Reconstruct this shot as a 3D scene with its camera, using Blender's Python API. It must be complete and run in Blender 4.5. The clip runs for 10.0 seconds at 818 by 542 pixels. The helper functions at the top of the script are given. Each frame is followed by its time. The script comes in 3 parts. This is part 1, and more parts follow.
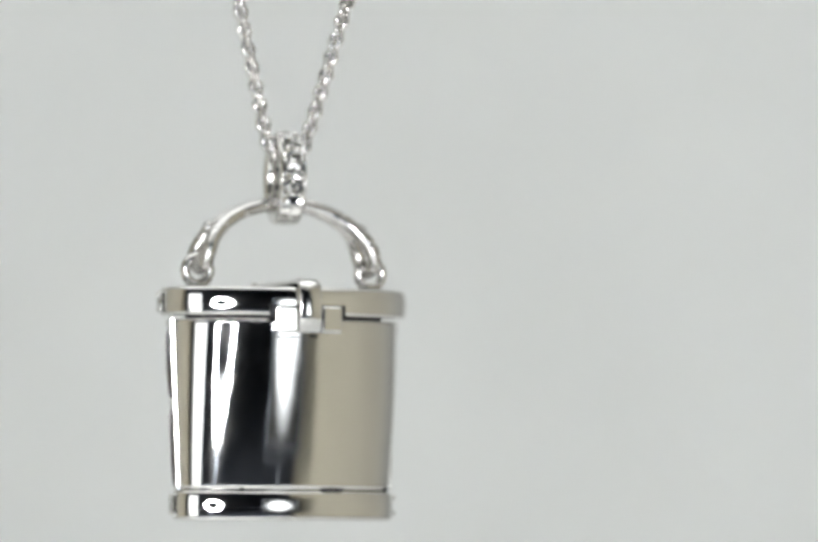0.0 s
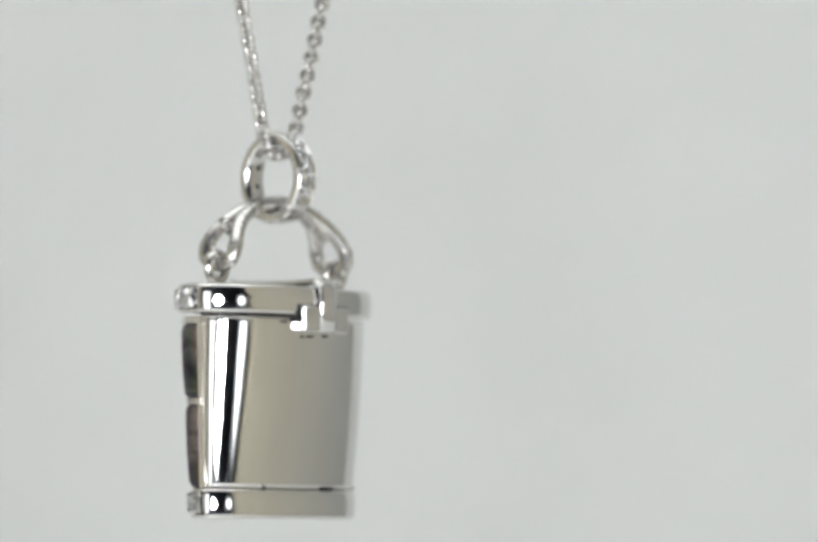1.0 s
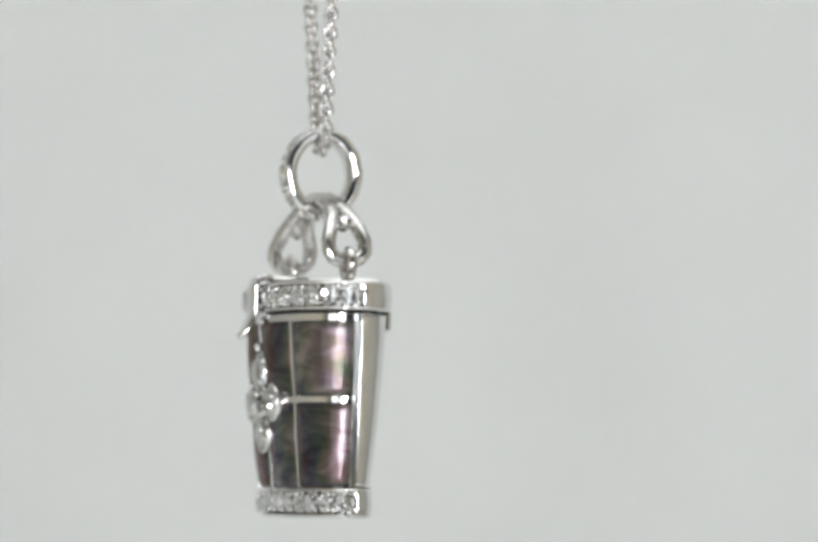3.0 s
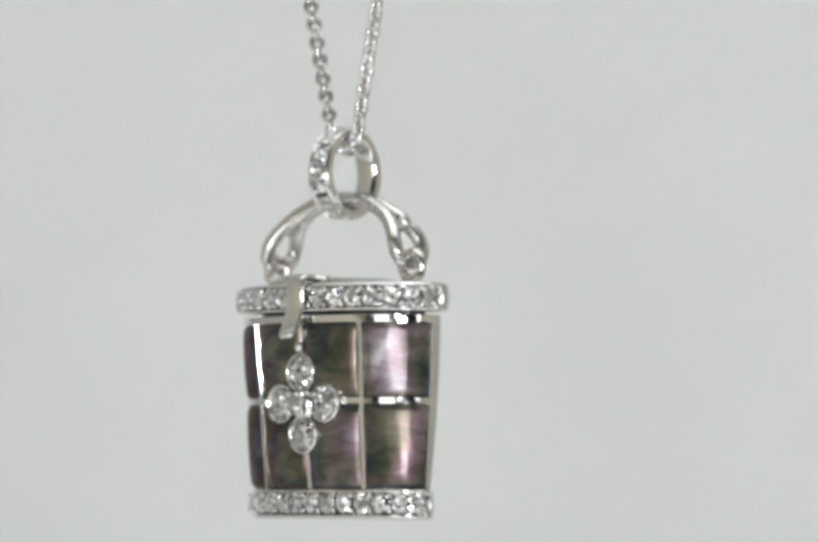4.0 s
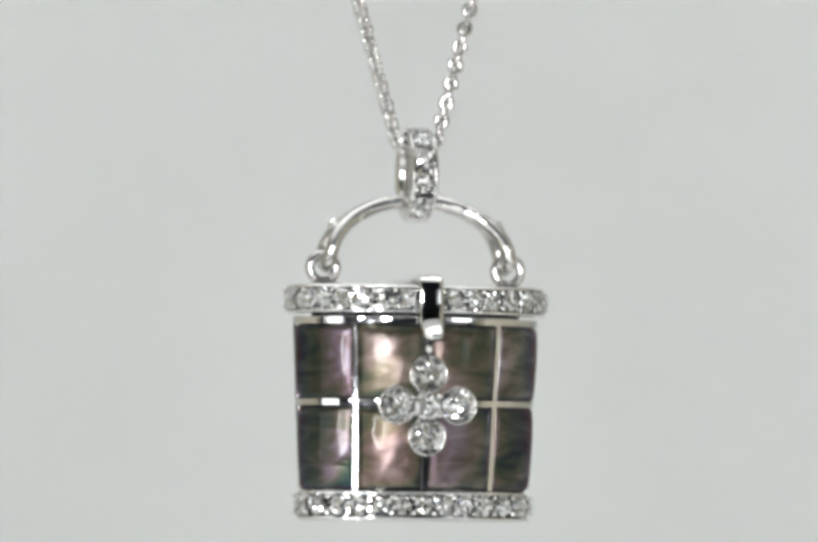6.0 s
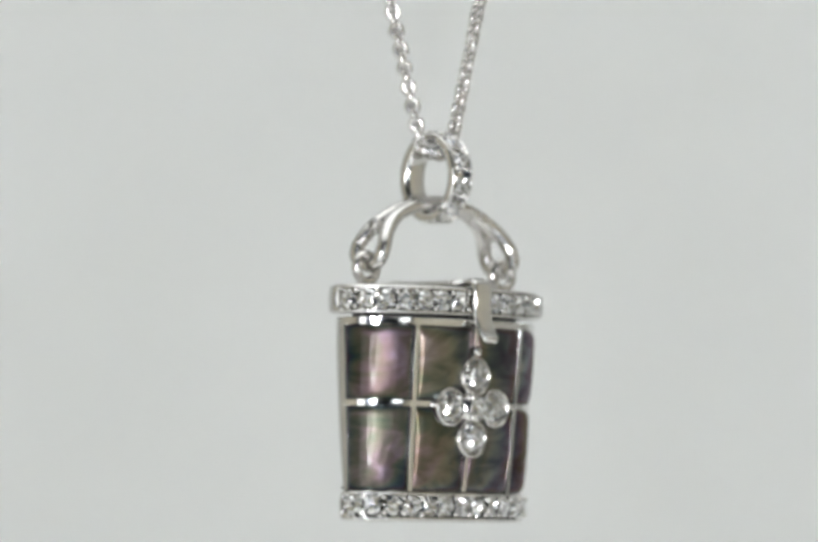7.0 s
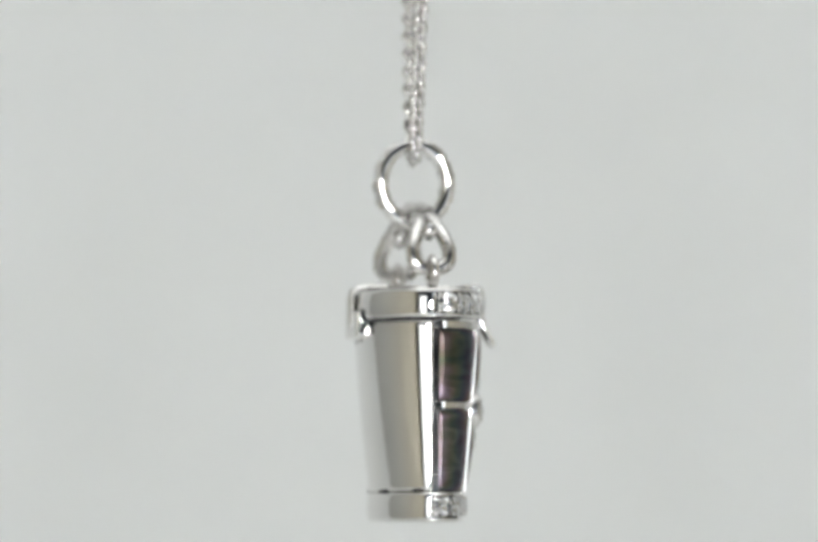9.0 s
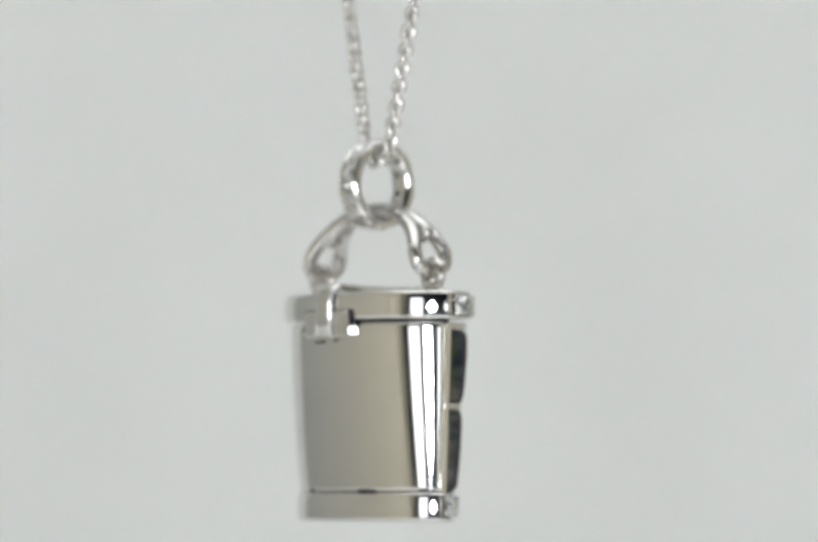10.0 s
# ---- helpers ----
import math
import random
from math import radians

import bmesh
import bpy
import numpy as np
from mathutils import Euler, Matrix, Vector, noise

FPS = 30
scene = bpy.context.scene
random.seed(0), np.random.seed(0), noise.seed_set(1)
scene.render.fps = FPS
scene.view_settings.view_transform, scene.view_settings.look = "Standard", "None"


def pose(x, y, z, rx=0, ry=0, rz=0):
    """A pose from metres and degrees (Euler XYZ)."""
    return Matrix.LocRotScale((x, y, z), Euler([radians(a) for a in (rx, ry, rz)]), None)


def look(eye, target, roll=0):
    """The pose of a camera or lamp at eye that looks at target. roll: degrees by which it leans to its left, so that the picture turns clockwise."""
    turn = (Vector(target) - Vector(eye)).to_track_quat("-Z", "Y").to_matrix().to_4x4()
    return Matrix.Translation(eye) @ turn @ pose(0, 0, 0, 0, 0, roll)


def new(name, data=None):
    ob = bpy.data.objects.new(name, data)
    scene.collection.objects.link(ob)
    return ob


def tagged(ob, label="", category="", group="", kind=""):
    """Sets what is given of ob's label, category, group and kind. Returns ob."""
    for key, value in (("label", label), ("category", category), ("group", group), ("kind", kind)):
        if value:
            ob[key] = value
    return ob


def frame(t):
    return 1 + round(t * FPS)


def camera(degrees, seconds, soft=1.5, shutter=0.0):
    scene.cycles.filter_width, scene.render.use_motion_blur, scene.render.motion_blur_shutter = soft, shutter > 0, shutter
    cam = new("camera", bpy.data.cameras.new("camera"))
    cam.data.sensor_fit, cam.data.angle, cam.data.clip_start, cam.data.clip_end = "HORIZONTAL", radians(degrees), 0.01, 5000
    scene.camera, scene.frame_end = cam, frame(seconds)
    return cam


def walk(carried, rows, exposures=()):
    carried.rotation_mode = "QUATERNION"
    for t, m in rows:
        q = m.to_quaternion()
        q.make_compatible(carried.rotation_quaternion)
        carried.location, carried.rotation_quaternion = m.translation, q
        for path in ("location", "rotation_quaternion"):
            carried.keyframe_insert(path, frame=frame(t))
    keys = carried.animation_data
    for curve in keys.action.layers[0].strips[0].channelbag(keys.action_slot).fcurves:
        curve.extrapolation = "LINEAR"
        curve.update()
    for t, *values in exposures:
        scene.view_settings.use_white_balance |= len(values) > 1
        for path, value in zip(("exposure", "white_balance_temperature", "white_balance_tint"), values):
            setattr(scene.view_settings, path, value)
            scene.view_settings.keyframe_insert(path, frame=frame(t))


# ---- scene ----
# A locket pendant on a fine chain turns and sways in a small photo tent. All sizes of the jewel are in millimetres.
MM = 0.001
EYE_Z, FAR, PITCH, FOCAL = 0.14, 0.34, 2.8, 9622.0     # eye height, distance to the turning axis, tilt, lens in picture widths * 1568
cam = camera(9.32, 10.0, soft=4.0)
EYE = pose(0, -FAR, EYE_Z, 90 + PITCH, 0, 0)
# the lens is focused just before the jewel, with little depth
cam.data.dof.use_dof, cam.data.dof.focus_distance, cam.data.dof.aperture_fstop = True, 0.3315, 29.0
walk(cam, [(0, EYE), (10, EYE)])

# ---- light ----
world = bpy.data.worlds.new("room_air")
scene.world = world
world.use_nodes = True
world.node_tree.nodes["Background"].inputs[0].default_value = (0.5, 0.52, 0.55, 1)
world.node_tree.nodes["Background"].inputs[1].default_value = 0.02


def area(name, where, target, size, size_y, watts, color):
    lamp = bpy.data.lights.new(name, "AREA")
    lamp.shape, lamp.size, lamp.size_y, lamp.energy, lamp.color = "RECTANGLE", size, size_y, watts, color
    ob = new(name, lamp)
    ob.matrix_world = look(where, target)
    return ob


area("tent_light", (0, 0.0, 0.455), (0, 0.02, 0), 0.40, 0.28, 0.465, (0.975, 1.0, 1.01))

# ---- materials ----


def material(name):
    m = bpy.data.materials.new(name)
    m.use_nodes = True
    nt = m.node_tree
    return m, nt, nt.nodes["Principled BSDF"]


def node(nt, kind, **inputs):
    n = nt.nodes.new(kind)
    for key, value in inputs.items():
        n.inputs[key.replace("_", " ")].default_value = value
    return n


def ramp(nt, source, stops):
    r = nt.nodes.new("ShaderNodeValToRGB")
    e = r.color_ramp.elements
    while len(e) < len(stops):
        e.new(0.5)
    for el, (p, c) in zip(e, stops):
        el.position, el.color = p, (*c, 1)
    nt.links.new(source, r.inputs[0])
    return r.outputs[0]


def coords(nt, sx, sy, sz):
    c = nt.nodes.new("ShaderNodeTexCoord")
    m = nt.nodes.new("ShaderNodeMapping")
    m.inputs["Scale"].default_value = (sx, sy, sz)
    nt.links.new(c.outputs["Object"], m.inputs[0])
    return m.outputs[0]


def polished(name, color, rough, wave=0.017):
    m, nt, p = material(name)
    p.inputs["Base Color"].default_value = (*color, 1)
    p.inputs["Metallic"].default_value = 1
    n = node(nt, "ShaderNodeTexNoise", Scale=1.0, Detail=4.0)
    nt.links.new(coords(nt, 900, 900, 900), n.inputs["Vector"])
    r = ramp(nt, n.outputs[0], [(0.3, (rough * 0.6,) * 3), (0.75, (rough * 1.9,) * 3)])
    nt.links.new(r, p.inputs["Roughness"])
    w = node(nt, "ShaderNodeTexNoise", Scale=1.0, Detail=2.0)
    nt.links.new(coords(nt, 330, 330, 150), w.inputs["Vector"])
    b = node(nt, "ShaderNodeBump", Strength=1.0, Distance=wave * MM)
    nt.links.new(w.outputs[0], b.inputs["Height"])
    nt.links.new(b.outputs[0], p.inputs["Normal"])
    return m


GOLD = polished("white_gold", (0.735, 0.725, 0.71), 0.045)
GOLD_WIRE = polished("white_gold_wire", (0.66, 0.645, 0.63), 0.19, 0.03)
GOLD_CHAIN = polished("white_gold_chain", (0.66, 0.645, 0.63), 0.12, 0.004)


def nacre(name, film, spread, lean, tint):
    """Dark shell: a thin film over a dense, dark layer under clear polish. film: its mean thickness in nanometres; lean: how far the layers lie aslant."""
    m, nt, p = material(name)
    info = nt.nodes.new("ShaderNodeObjectInfo")
    c = nt.nodes.new("ShaderNodeTexCoord")
    shift = nt.nodes.new("ShaderNodeVectorMath")
    shift.operation = "SCALE"
    shift.inputs[0].default_value = (0.31, 0.17, 0.23)
    nt.links.new(info.outputs["Random"], shift.inputs["Scale"])
    add = nt.nodes.new("ShaderNodeVectorMath")
    nt.links.new(c.outputs["Object"], add.inputs[0])
    nt.links.new(shift.outputs[0], add.inputs[1])
    # broad clouds, and the fine wavy growth lines across them
    broad = node(nt, "ShaderNodeTexNoise", Scale=230.0, Detail=2.0, Distortion=0.6)
    nt.links.new(add.outputs[0], broad.inputs["Vector"])
    squash = nt.nodes.new("ShaderNodeMapping")
    squash.inputs["Scale"].default_value = (240, 240, 640)
    squash.inputs["Rotation"].default_value = (0.2, 0.35, 0)
    nt.links.new(add.outputs[0], squash.inputs[0])
    lines = node(nt, "ShaderNodeTexNoise", Scale=1.0, Detail=5.0, Roughness=0.6, Distortion=1.2)
    nt.links.new(squash.outputs[0], lines.inputs["Vector"])
    thick = node(nt, "ShaderNodeMapRange")
    thick.inputs["From Min"].default_value, thick.inputs["From Max"].default_value = 0.3, 0.7
    thick.inputs["To Min"].default_value, thick.inputs["To Max"].default_value = film - spread, film + spread
    nt.links.new(broad.outputs[0], thick.inputs["Value"])
    ripple = nt.nodes.new("ShaderNodeMath")
    ripple.operation = "MULTIPLY_ADD"
    ripple.inputs[1].default_value = 190.0
    nt.links.new(lines.outputs[0], ripple.inputs[0])
    nt.links.new(thick.outputs[0], ripple.inputs[2])
    nt.links.new(ripple.outputs[0], p.inputs["Thin Film Thickness"])
    p.inputs["Thin Film IOR"].default_value = 1.2
    p.inputs["IOR"].default_value = NACRE_IOR
    tone = ramp(nt, lines.outputs[0], [(0.3, (0.006, 0.006, 0.007)), (0.7, (0.018, 0.016, 0.015))])
    nt.links.new(tone, p.inputs["Base Color"])
    p.inputs["Roughness"].default_value = 0.36
    b = node(nt, "ShaderNodeBump", Strength=0.8, Distance=0.09 * MM)
    nt.links.new(lines.outputs[0], b.inputs["Height"])
    slant = nt.nodes.new("ShaderNodeVectorMath")
    slant.operation = "DOT_PRODUCT"
    slant.inputs[0].default_value = (-lean[0], 0, -lean[1])
    nt.links.new(c.outputs["Object"], slant.inputs[1])
    tilt = node(nt, "ShaderNodeBump", Strength=1.0, Distance=1.0)
    nt.links.new(slant.outputs["Value"], tilt.inputs["Height"])
    wavy = node(nt, "ShaderNodeBump", Strength=1.0, Distance=0.38 * MM)
    nt.links.new(broad.outputs[0], wavy.inputs["Height"])
    nt.links.new(b.outputs[0], wavy.inputs["Normal"])
    nt.links.new(wavy.outputs[0], tilt.inputs["Normal"])
    nt.links.new(tilt.outputs[0], p.inputs["Normal"])
    # plain silvery layers show through the film
    grain = nt.nodes.new("ShaderNodeMix")
    grain.inputs[0].default_value = 0.5
    nt.links.new(broad.outputs[0], grain.inputs[2])
    nt.links.new(lines.outputs[0], grain.inputs[3])
    silver = nt.nodes.new("ShaderNodeBsdfGlossy")
    silver.inputs["Roughness"].default_value = 0.34
    nt.links.new(ramp(nt, grain.outputs[0], [(0.36, [0.10 * q for q in tint]), (0.5, [0.38 * q for q in tint]), (0.64, [1.0 * q for q in tint])]), silver.inputs["Color"])
    nt.links.new(tilt.outputs[0], silver.inputs["Normal"])
    both = nt.nodes.new("ShaderNodeMixShader")
    both.inputs[0].default_value = 0.74
    nt.links.new(p.outputs[0], both.inputs[1])
    nt.links.new(silver.outputs[0], both.inputs[2])
    # clear polish over all
    clear = nt.nodes.new("ShaderNodeBsdfGlossy")
    clear.inputs["Roughness"].default_value = 0.03
    top = nt.nodes.new("ShaderNodeMixShader")
    fres = node(nt, "ShaderNodeFresnel", IOR=1.42)
    thin = nt.nodes.new("ShaderNodeMath")
    thin.operation = "MULTIPLY"
    thin.inputs[1].default_value = 0.45
    nt.links.new(fres.outputs[0], thin.inputs[0])
    nt.links.new(thin.outputs[0], top.inputs[0])
    nt.links.new(both.outputs[0], top.inputs[1])
    nt.links.new(clear.outputs[0], top.inputs[2])
    nt.links.new(top.outputs[0], nt.nodes["Material Output"].inputs[0])
    return m


NACRE_IOR = 2.2
# lower and upper tile of each column, from the jewel's left to its right
NACRE = [(nacre("green_black_pearl", 400, 70, (-0.14, -0.03), (0.20, 0.19, 0.20)), nacre("mauve_black_pearl", 432, 40, (-0.14, 0.06), (0.19, 0.175, 0.18))),
         (nacre("tan_black_pearl", 410, 45, (-0.08, 0.02), (0.25, 0.205, 0.165)), nacre("golden_black_pearl", 388, 60, (-0.03, 0.03), (0.275, 0.243, 0.195))),
         (nacre("lilac_black_pearl", 440, 75, (0.10, 0.0), (0.30, 0.27, 0.27)), nacre("bronze_black_pearl", 402, 35, (0.02, 0.04), (0.215, 0.185, 0.155))),
         (nacre("rose_black_pearl", 440, 65, (0.07, 0.0), (0.35, 0.285, 0.285)), nacre("silver_rose_black_pearl", 440, 75, (0.15, 0.02), (0.36, 0.33, 0.32)))]
# near-black metal for gaps and recesses: dirt, with their shade put into the colour
GAP_SHADE_DIRT = polished("gap_shade_and_dirt", (0.05, 0.05, 0.055), 0.45)


def gem():
    m, nt, p = material("diamond")
    nt.nodes.remove(p)
    g = nt.nodes.new("ShaderNodeBsdfGlass")
    g.inputs["IOR"].default_value = 2.42
    g.inputs["Roughness"].default_value = 0.02
    g.inputs["Color"].default_value = (0.985, 0.99, 1, 1)
    h = nt.nodes.new("ShaderNodeBsdfGlossy")
    h.inputs["Roughness"].default_value = 0.05
    info = nt.nodes.new("ShaderNodeObjectInfo")
    c = nt.nodes.new("ShaderNodeTexCoord")
    add = nt.nodes.new("ShaderNodeVectorMath")
    nt.links.new(c.outputs["Object"], add.inputs[0])
    nt.links.new(info.outputs["Random"], add.inputs[1])
    # small flat facets, each looking its own way
    facets = node(nt, "ShaderNodeTexVoronoi", Scale=4200.0)
    nt.links.new(add.outputs[0], facets.inputs["Vector"])
    way = nt.nodes.new("ShaderNodeVectorMath")
    way.operation = "MULTIPLY_ADD"
    way.inputs[1].default_value, way.inputs[2].default_value = (1.7, 1.7, 1.7), (-0.85, -0.85, -0.85)
    nt.links.new(facets.outputs["Color"], way.inputs[0])
    face = nt.nodes.new("ShaderNodeNewGeometry")
    bent = nt.nodes.new("ShaderNodeVectorMath")
    nt.links.new(face.outputs["Normal"], bent.inputs[0])
    nt.links.new(way.outputs[0], bent.inputs[1])
    unit = nt.nodes.new("ShaderNodeVectorMath")
    unit.operation = "NORMALIZE"
    nt.links.new(bent.outputs[0], unit.inputs[0])
    nt.links.new(unit.outputs[0], h.inputs["Normal"])
    mx = nt.nodes.new("ShaderNodeMixShader")
    mx.inputs[0].default_value = 0.70
    nt.links.new(g.outputs[0], mx.inputs[1])
    nt.links.new(h.outputs[0], mx.inputs[2])
    nt.links.new(mx.outputs[0], nt.nodes["Material Output"].inputs[0])
    return m


DIAMOND = gem()


def cloth(name, low, high, scale, rough=0.9):
    m, nt, p = material(name)
    n = node(nt, "ShaderNodeTexNoise", Scale=scale, Detail=3.0)
    nt.links.new(coords(nt, 1, 1, 1), n.inputs["Vector"])
    nt.links.new(ramp(nt, n.outputs[0], [(0.3, low), (0.7, high)]), p.inputs["Base Color"])
    p.inputs["Roughness"].default_value = rough
    f = node(nt, "ShaderNodeTexNoise", Scale=900.0, Detail=2.0)
    nt.links.new(coords(nt, 1, 1, 1), f.inputs["Vector"])
    b = node(nt, "ShaderNodeBump", Strength=0.15, Distance=0.0005)
    nt.links.new(f.outputs[0], b.inputs["Height"])
    nt.links.new(b.outputs[0], p.inputs["Normal"])
    return m


PAPER = cloth("white_backdrop_paper", (0.79, 0.80, 0.79), (0.81, 0.82, 0.815), 3.0)


def tent_cloth():
    """Beige cloth, yellower towards the open front and greyer at the back."""
    m = cloth("beige_tent_cloth", (0.92, 0.92, 0.92), (1, 1, 1), 7.0)
    nt = m.node_tree
    p = nt.nodes["Principled BSDF"]
    weave = p.inputs["Base Color"].links[0].from_socket
    c = nt.nodes.new("ShaderNodeTexCoord")
    sep = nt.nodes.new("ShaderNodeSeparateXYZ")
    nt.links.new(c.outputs["Object"], sep.inputs[0])
    r = node(nt, "ShaderNodeMapRange")
    r.inputs["From Min"].default_value, r.inputs["From Max"].default_value = -0.22, 0.18
    nt.links.new(sep.outputs["Y"], r.inputs["Value"])
    tone = ramp(nt, r.outputs[0], [(0.0, (0.55, 0.51, 0.41)), (0.5, (0.54, 0.505, 0.425)), (1.0, (0.545, 0.54, 0.515))])
    mx = nt.nodes.new("ShaderNodeMix")
    mx.data_type, mx.blend_type = "RGBA", "MULTIPLY"
    mx.inputs[0].default_value = 1.0
    nt.links.new(weave, mx.inputs[6])
    nt.links.new(tone, mx.inputs[7])
    nt.links.new(mx.outputs[2], p.inputs["Base Color"])
    return m


LINEN = tent_cloth()
DARK = cloth("dark_room_wall", (0.19, 0.215, 0.27), (0.24, 0.265, 0.32), 5.0)


def glow(name, color, strength):
    m, nt, p = material(name)
    p.inputs["Base Color"].default_value = (0.05, 0.05, 0.05, 1)
    p.inputs["Emission Color"].default_value = (*color, 1)
    p.inputs["Emission Strength"].default_value = strength
    return m


RING_GLOW = glow("ring_lamp_diffuser", (0.98, 1.0, 1.0), 80.0)


def softbox(name, color, strength):
    """A lamp's diffuser, brightest in the middle and dimmer towards its rim."""
    m = glow(name, color, strength)
    nt = m.node_tree
    c = nt.nodes.new("ShaderNodeTexCoord")
    mp = nt.nodes.new("ShaderNodeMapping")
    mp.inputs["Location"].default_value, mp.inputs["Scale"].default_value = (-1, 0, -1), (2, 0, 2)
    g = nt.nodes.new("ShaderNodeTexGradient")
    g.gradient_type = "SPHERICAL"
    nt.links.new(c.outputs["Generated"], mp.inputs[0])
    nt.links.new(mp.outputs[0], g.inputs[0])
    r = nt.nodes.new("ShaderNodeMapRange")
    r.interpolation_type = "SMOOTHSTEP"
    r.inputs["From Min"].default_value, r.inputs["From Max"].default_value = 0.0, 0.6
    r.inputs["To Min"].default_value, r.inputs["To Max"].default_value = 0.0, strength
    nt.links.new(g.outputs[1], r.inputs[0])
    nt.links.new(r.outputs[0], nt.nodes["Principled BSDF"].inputs["Emission Strength"])
    return m


PANEL_GLOW = glow("panel_lamp_diffuser", (0.98, 1.0, 1.0), 2.0)
SOFT_GLOW = softbox("softbox_diffuser", (0.95, 1.0, 1.04), 3.2)

# ---- mesh helpers ----


def part(name, bm, mat, parent=None, label="", scale=MM, flat=False):
    """Links a bmesh as one mesh object under its thing or part."""
    bmesh.ops.recalc_face_normals(bm, faces=bm.faces)
    bm.transform(Matrix.Scale(scale, 4))
    me = bpy.data.meshes.new(name)
    bm.to_mesh(me)
    bm.free()
    if not flat:
        me.shade_smooth()
    me.materials.append(mat)
    ob = new(name, me)
    ob.parent = parent
    return tagged(ob, label)


def shared(name, mesh, parent, m):
    ob = new(name, mesh)
    ob.parent = parent
    ob.matrix_basis = m
    return ob


def mesh_of(name, bm, mat, flat=False):
    bmesh.ops.recalc_face_normals(bm, faces=bm.faces)
    bm.transform(Matrix.Scale(MM, 4))
    me = bpy.data.meshes.new(name)
    bm.to_mesh(me)
    bm.free()
    if not flat:
        me.shade_smooth()
    me.materials.append(mat)
    return me


def grid(bm, rows, close_u=False, close_v=False):
    """Faces over rows of points; rows are the v way, points in a row the u way."""
    vs = [[bm.verts.new(p) for p in row] for row in rows]
    nv, nu = len(vs), len(vs[0])
    for j in range(nv if close_v else nv - 1):
        for i in range(nu if close_u else nu - 1):
            q = (vs[j][i], vs[j][(i + 1) % nu], vs[(j + 1) % nv][(i + 1) % nu], vs[(j + 1) % nv][i])
            bm.faces.new(q)
    return vs


FULL = 2 / 2.14      # the ovals are a little fuller than true ellipses


def oval(a, b, t):
    """A point of the oval at the angle t from its front, and the way out from it."""
    s, c = math.sin(t), math.cos(t)
    x, y = math.copysign(abs(s) ** FULL, s), -math.copysign(abs(c) ** FULL, c)
    k = 2 / FULL - 1
    n = Vector((math.copysign(abs(x) ** k, x) / a, math.copysign(abs(y) ** k, y) / b, 0)).normalized()
    return a * x, b * y, n


def loft(rings, n=144, cap=True, reach=0):
    """A closed body over oval rings (half width, half depth, height, and how deep a channel is cut into its front)."""
    bm = bmesh.new()
    rows = []
    for a, b, z, *cut in rings:
        row = []
        for i in range(n):
            t = 2 * math.pi * i / n
            deg = math.degrees(t) if i <= n / 2 else 360 - math.degrees(t)
            c = cut[0] if cut and deg <= reach else 0.0
            row.append((*oval(a - c, b - c, t)[:2], z))
        rows.append(row)
    vs = grid(bm, rows, close_u=True)
    if cap:
        bm.faces.new(vs[0])
        bm.faces.new(vs[-1])
    return bm


def tube(bm, path, radius, sides=12, closed=False, squash=1.0, side=None):
    """A round wire along a path; squash flattens it along the way 'side'."""
    pts = [Vector(p) for p in path]
    n = len(pts)
    rows = []
    last = Vector(side) if side else Vector((0.13, 1, 0.21))
    for i, p in enumerate(pts):
        d = (pts[(i + 1) % n] - pts[i - 1]) if closed or 0 < i < n - 1 else (pts[min(i + 1, n - 1)] - pts[max(i - 1, 0)])
        d.normalize()
        u = (last - d * last.dot(d)).normalized()
        v = d.cross(u)
        if not side:
            last = u
        r = radius[i] if isinstance(radius, list) else radius
        rows.append([p + u * (r * squash * math.cos(k * 2 * math.pi / sides)) + v * (r * math.sin(k * 2 * math.pi / sides)) for k in range(sides)])
    vs = grid(bm, rows, close_u=True, close_v=closed)
    if not closed:
        bm.faces.new(vs[0])
        bm.faces.new(vs[-1])
    return bm


def sweep(bm, path, width, thick, around=(1, 0, 0), closed=False, round_=0.35, crown=0.0):
    """A flat strip with rounded edges along a path; its width lies along 'around'."""
    pts = [Vector(p) for p in path]
    n, w = len(pts), Vector(around)
    rows = []
    for i, p in enumerate(pts):
        d = (pts[(i + 1) % n] - pts[i - 1]) if closed or 0 < i < n - 1 else (pts[min(i + 1, n - 1)] - pts[max(i - 1, 0)])
        out = d.normalized().cross(w).normalized()
        hw = (width[i] if isinstance(width, list) else width) / 2
        ht = thick / 2
        r = round_ * thick
        sec = []
        for sx, sy, a0 in ((1, 1, 0), (-1, 1, 90), (-1, -1, 180), (1, -1, 270)):
            for k in range(4):
                a = radians(a0 + 30 * k)
                sec.append((sx * (hw - r) + r * math.cos(a), sy * (ht - r) + r * math.sin(a)))
            if crown and a0 in (0, 180):
                sec += [(sx * (hw - r) * f, sy * (ht + crown * (1 - f * f))) for f in (0.66, 0.33, 0, -0.33, -0.66)]
        rows.append([p + w * x + out * y for x, y in sec])
    vs = grid(bm, rows, close_u=True, close_v=closed)
    if not closed:
        bm.faces.new(vs[0])
        bm.faces.new(vs[-1])
    return bm


def ball(bm, centre, r, n=10):
    bmesh.ops.create_uvsphere(bm, u_segments=n, v_segments=max(6, n // 2 + 1), radius=r, matrix=Matrix.Translation(centre))
    return bm


